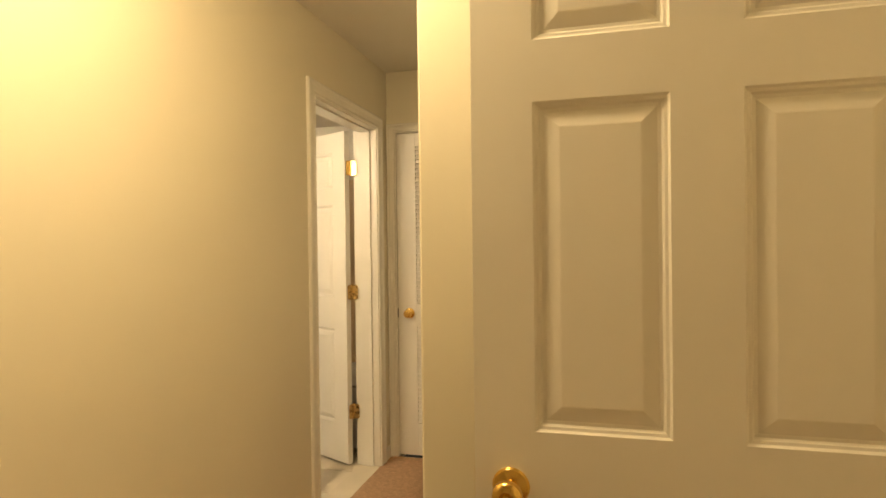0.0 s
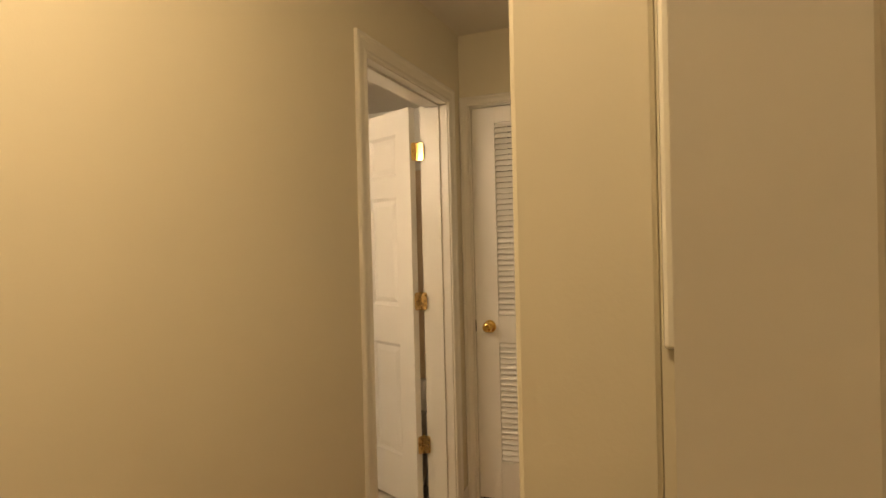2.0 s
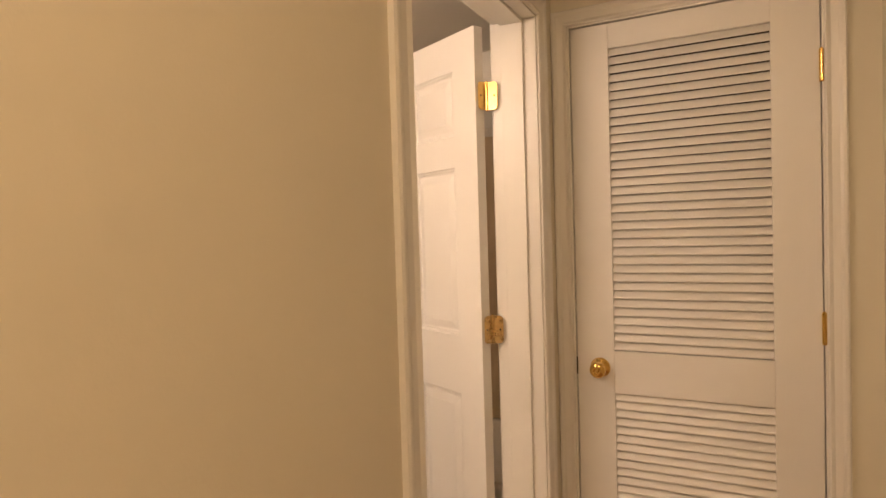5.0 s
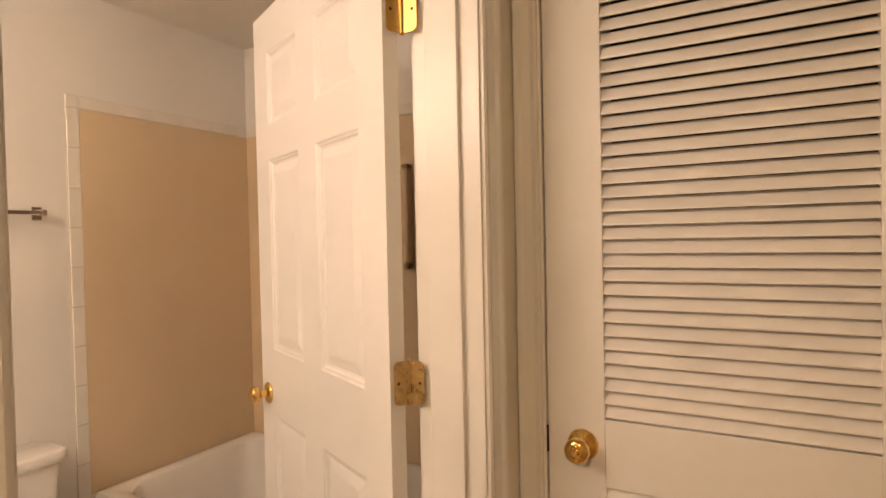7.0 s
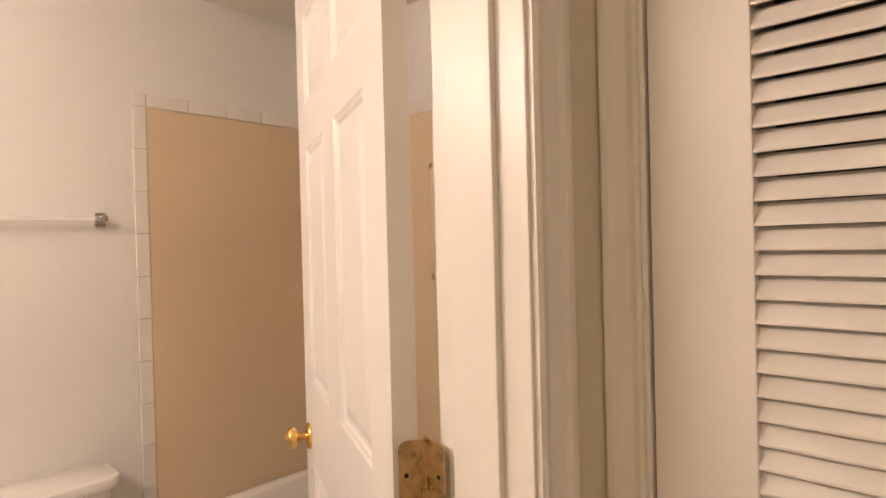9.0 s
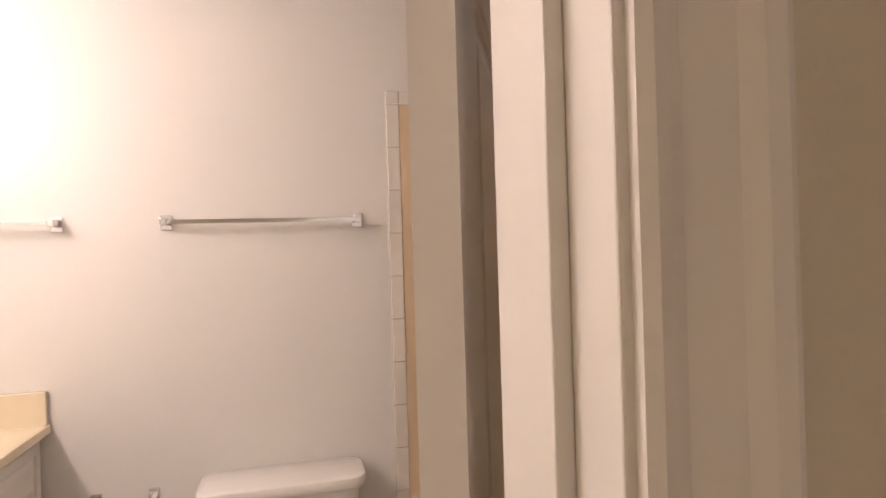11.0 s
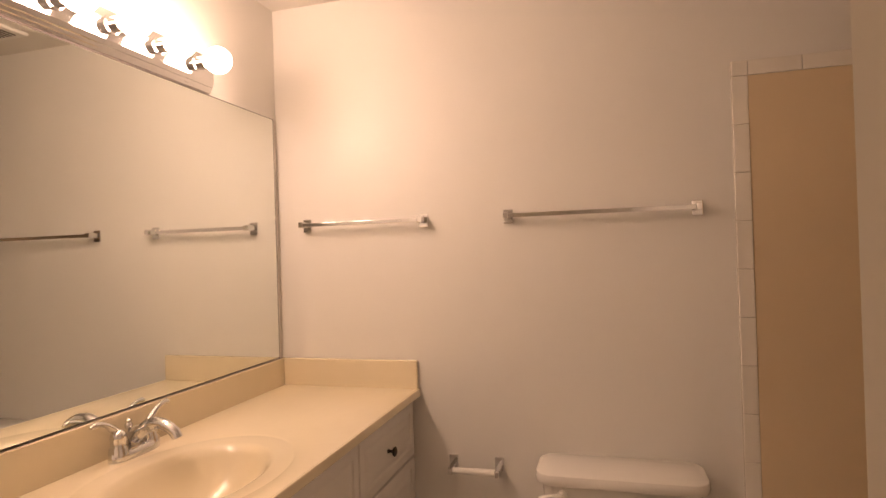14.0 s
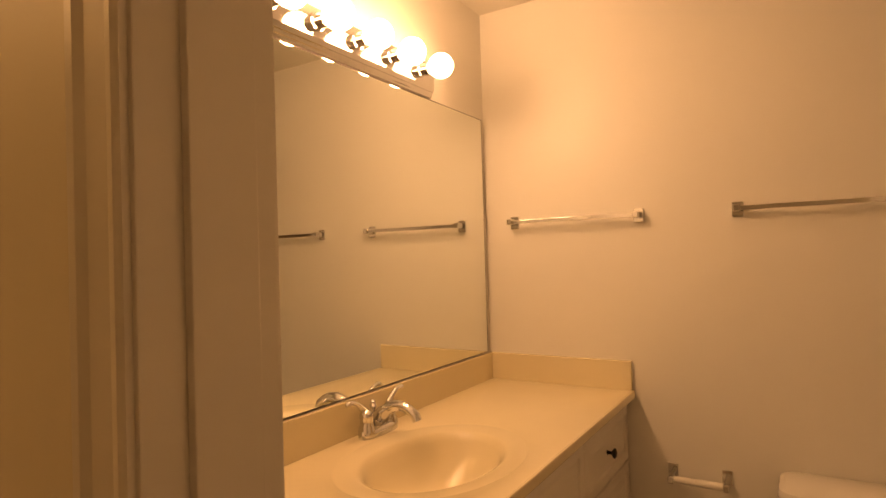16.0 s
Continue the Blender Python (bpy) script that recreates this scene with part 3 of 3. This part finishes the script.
# ---- toilet ----
def rounded(x0, x1, y0, y1, z0, z1, r, soft, taper=0.0, n=8):
    """A box with rounded upright corners and softened top and bottom edges."""
    bm = bmesh.new()
    rings = []
    for i, z in ((soft, z0), (soft * 0.3, z0 + soft * 0.3), (0, z0 + soft), (0, z1 - soft), (soft * 0.3, z1 - soft * 0.3), (soft, z1)):
        t = taper * (z1 - z) / (z1 - z0)
        ring = []
        for cx, cy, a0 in ((x1 - r - t, y1 - r - t, 0), (x0 + r + t, y1 - r - t, 90), (x0 + r + t, y0 + r + t, 180), (x1 - r - t, y0 + r + t, 270)):
            for k in range(n + 1):
                a = radians(a0 + 90 * k / n)
                ring.append(bm.verts.new((cx + (r - i) * math.cos(a), cy + (r - i) * math.sin(a), z)))
        rings.append(ring)
    for p, q in zip(rings, rings[1:]):
        for k in range(len(p)):
            bm.faces.new((p[k], p[(k + 1) % len(p)], q[(k + 1) % len(q)], q[k]))
    bm.faces.new(rings[0][::-1])
    bm.faces.new(rings[-1])
    return bm


def toilet():
    y0, y1, top = -0.612, -0.105, 0.662
    t = thing("toilet", "white porcelain toilet with closed lid against the wall", "toilet")
    tank = part("tank", rounded(XF + 0.012, XF + 0.20, y0 + 0.02, y1 - 0.02, 0.30, top - 0.035, 0.05, 0.012, 0.02), PORCELAIN, t, "", True)
    part("tank_lid", rounded(XF + 0.006, XF + 0.215, y0, y1, top - 0.038, top, 0.055, 0.012), PORCELAIN, t, "", True)
    m = Matrix.Translation((XF + 0.20, y0 + 0.085, top - 0.062)) @ Matrix.Rotation(radians(90), 4, "Y")
    h = part("flush_handle", lathe(((0.016, 0), (0.016, 0.008), (0.009, 0.012), (0.009, 0.018), (0.0004, 0.018)), m, 16), PORCELAIN, tank, "white flush lever", True)
    part("lever", tube([(XF + 0.214, y0 + 0.085 - 0.07 * k / 5, top - 0.062 - 0.012 * k / 5) for k in range(6)], [0.008, 0.007, 0.007, 0.008, 0.009, 0.006], 10), PORCELAIN, tank, "", True)
    yc = (y0 + y1) / 2

    def oval(x_mid, rx, ry, z0, z1, squash=1.0):
        bm = bmesh.new()
        lo = [(rx * squash, ry * squash, z0), (rx, ry, z0 + (z1 - z0) * 0.6), (rx, ry, z1 - 0.006), (rx - 0.008, ry - 0.008, z1)]
        rings = [[bm.verts.new((x_mid + a * math.cos(2 * math.pi * k / 36), yc + b * math.sin(2 * math.pi * k / 36), z)) for k in range(36)] for a, b, z in lo]
        for p, q in zip(rings, rings[1:]):
            for k in range(36):
                bm.faces.new((p[k], p[(k + 1) % 36], q[(k + 1) % 36], q[k]))
        bm.faces.new(rings[0][::-1])
        bm.faces.new(rings[-1])
        return bm

    part("bowl", oval(XF + 0.44, 0.25, 0.18, -0.012, 0.33, 0.55), PORCELAIN, t, "", True)
    part("seat", oval(XF + 0.45, 0.235, 0.185, 0.33, 0.35), PLASTIC, t, "", True)
    part("seat_lid", oval(XF + 0.45, 0.23, 0.18, 0.351, 0.368), PLASTIC, t, "", True)


toilet()

# ---- tub and surround ----
TY = 0.070                    # front of the tub
TILE_Y, TILE_W, TILE_TOP = 0.015, 0.048, 1.915


def tub():
    t = thing("bathtub", "white enamelled alcove bathtub behind the toilet", "bathtub")
    x0, x1, y0, y1, h = XF + 0.012, -WT - 0.016, TY, YN - 0.012, 0.40
    bm = bmesh.new()
    rings = []
    for i, r, z in ((0.0, 0.004, -0.012), (0.0, 0.004, h - 0.02), (0.006, 0.01, h - 0.004), (0.018, 0.012, h), (0.055, 0.09, h), (0.068, 0.10, h - 0.012), (0.085, 0.12, h - 0.10), (0.12, 0.13, 0.10), (0.17, 0.14, 0.06)):
        ring = []
        for cx, cy, a0 in ((x1 - i - r, y1 - i - r, 0), (x0 + i + r, y1 - i - r, 90), (x0 + i + r, y0 + i + r, 180), (x1 - i - r, y0 + i + r, 270)):
            for k in range(9):
                a = radians(a0 + 90 * k / 8)
                ring.append(bm.verts.new((cx + r * math.cos(a), cy + r * math.sin(a), z)))
        rings.append(ring)
    for p, q in zip(rings, rings[1:]):
        for k in range(len(p)):
            bm.faces.new((p[k], p[(k + 1) % len(p)], q[(k + 1) % len(q)], q[k]))
    bm.faces.new(rings[-1])
    part("shell", bm, PORCELAIN, t, "", True)


tub()
PAN = TILE_Y + TILE_W
surround = thing("tub_surround", "tan smooth wall panels lining the bathtub alcove", "wall panel", kind="structure")
part("panel", box(XF, XF + 0.006, PAN, YN, 0.39, TILE_TOP - TILE_W, 0.001), SURROUND, surround)
part("panel", box(XF + 0.006, -WT - 0.012, YN - 0.006, YN, 0.39, TILE_TOP - TILE_W, 0.001), SURROUND, surround)
part("panel", box(-WT - 0.012, -WT - 0.006, PAN, YN, 0.39, TILE_TOP - TILE_W, 0.001), SURROUND, surround)


def shelf_niche():
    """A moulded soap and shampoo shelf on the tub wall: frame with two recesses."""
    x0, x1, y = -1.15, -0.82, YN - 0.006
    s = thing("soap_shelf", "tan moulded soap shelf with two recesses", "soap shelf", pose(0, y, 0))
    for a in ((x0, x0 + 0.028, 1.22, 1.66), (x1 - 0.028, x1, 1.22, 1.66), (x0, x1, 1.63, 1.66), (x0, x1, 1.36, 1.385), (x0, x1, 1.22, 1.255)):
        part("rim", box(a[0], a[1], -0.045, 0.0, a[2], a[3], 0.008), SURROUND, s)
    part("back", box(x0 + 0.01, x1 - 0.01, -0.006, -0.001, 1.23, 1.65), SURROUND, s)


shelf_niche()


# ---- hall lamp, ceiling vent ----
lamp = thing("ceiling_light", "frosted glass ceiling light in the entry, lit", "light", pose(0.60, -2.60, HC))
part("pan", lathe(((0.0004, -0.001), (0.16, -0.001), (0.165, -0.012), (0.16, -0.028), (0.0004, -0.028)), Matrix(), 32), BRASS, lamp, "brass pan", True)
part("shade", lathe(((0.150, -0.026), (0.152, -0.05), (0.135, -0.085), (0.10, -0.11), (0.05, -0.125), (0.0004, -0.128)), Matrix(), 32), HALL_GLOW, lamp, "glowing frosted dome", True)

vent = thing("ceiling_vent", "white slotted exhaust fan grille on bathroom ceiling", "vent", pose(-1.50, -0.42, BC))
part("frame", box(-0.14, 0.14, -0.12, 0.12, -0.016, -0.001, 0.005), PLASTIC, vent)
# no openings are cut: near-black strips paint the shade of the slots
for i in range(2):
    for k in range(9):
        part("slot", box(-0.11 + i * 0.12, -0.11 + i * 0.12 + 0.095, -0.09 + k * 0.02, -0.09 + k * 0.02 + 0.008, -0.018, -0.0155), DARK, vent, "near-black strip painted as slot shade")

# ---- tiles ----
me = mesh("tile", box(0.0, 0.008, -TILE_W / 2 + 0.001, TILE_W / 2 - 0.001, -0.0745, 0.0745, 0.0025), TILE)
cap = mesh("tile", box(0.0, 0.008, -0.0745, 0.0745, -TILE_W / 2 + 0.001, TILE_W / 2 - 0.001, 0.0025), TILE)
corner = mesh("tile", box(0.0, 0.008, -TILE_W / 2 + 0.001, TILE_W / 2 - 0.001, -TILE_W / 2 + 0.001, TILE_W / 2 - 0.001, 0.0025), TILE)
trim_tiles = solid("trim_tile", box(XF, XF + 0.003, TILE_Y, PAN, 0.0, TILE_TOP), GROUT, "white glazed trim tiles edging the tub alcove", "tile", "structure")


def tile(data, x, y, z, rz=0):
    ob = new("tile", data)
    ob.parent = trim_tiles
    ob.location, ob.rotation_euler = (x, y, z), (0, 0, radians(rz))


for wall_x, flip in ((XF + 0.0005, 0), (-WT - 0.0045, 180)):
    yc = TILE_Y + TILE_W / 2
    tile(corner, wall_x, yc, TILE_TOP - TILE_W / 2, flip)
    z = TILE_TOP - TILE_W - 0.075
    while z > 0.05:
        tile(me, wall_x, yc, z, flip)
        z -= 0.15
    y = PAN + 0.075
    while y < YN:
        tile(cap, wall_x, y, TILE_TOP - TILE_W / 2, flip)
        y += 0.15
x = XF + 0.085
while x < -WT - 0.08:
    tile(cap, x, YN - 0.0005, TILE_TOP - TILE_W / 2, -90)
    x += 0.15

ft = mesh("tile", box(-0.149, 0.149, -0.149, 0.149, 0.0, 0.010, 0.002), FLOOR_TILE)
for i in range(6):
    for j in range(6):
        cx, cy = -WT + 0.1 - 0.304 * i, -1.36 + 0.304 * j
        if XF + 0.15 < cx and cy < TY + 0.1:
            ob = new("tile", ft)
            ob.parent = bath_floor
            ob.location = (min(cx, -0.152), cy, -0.0122)
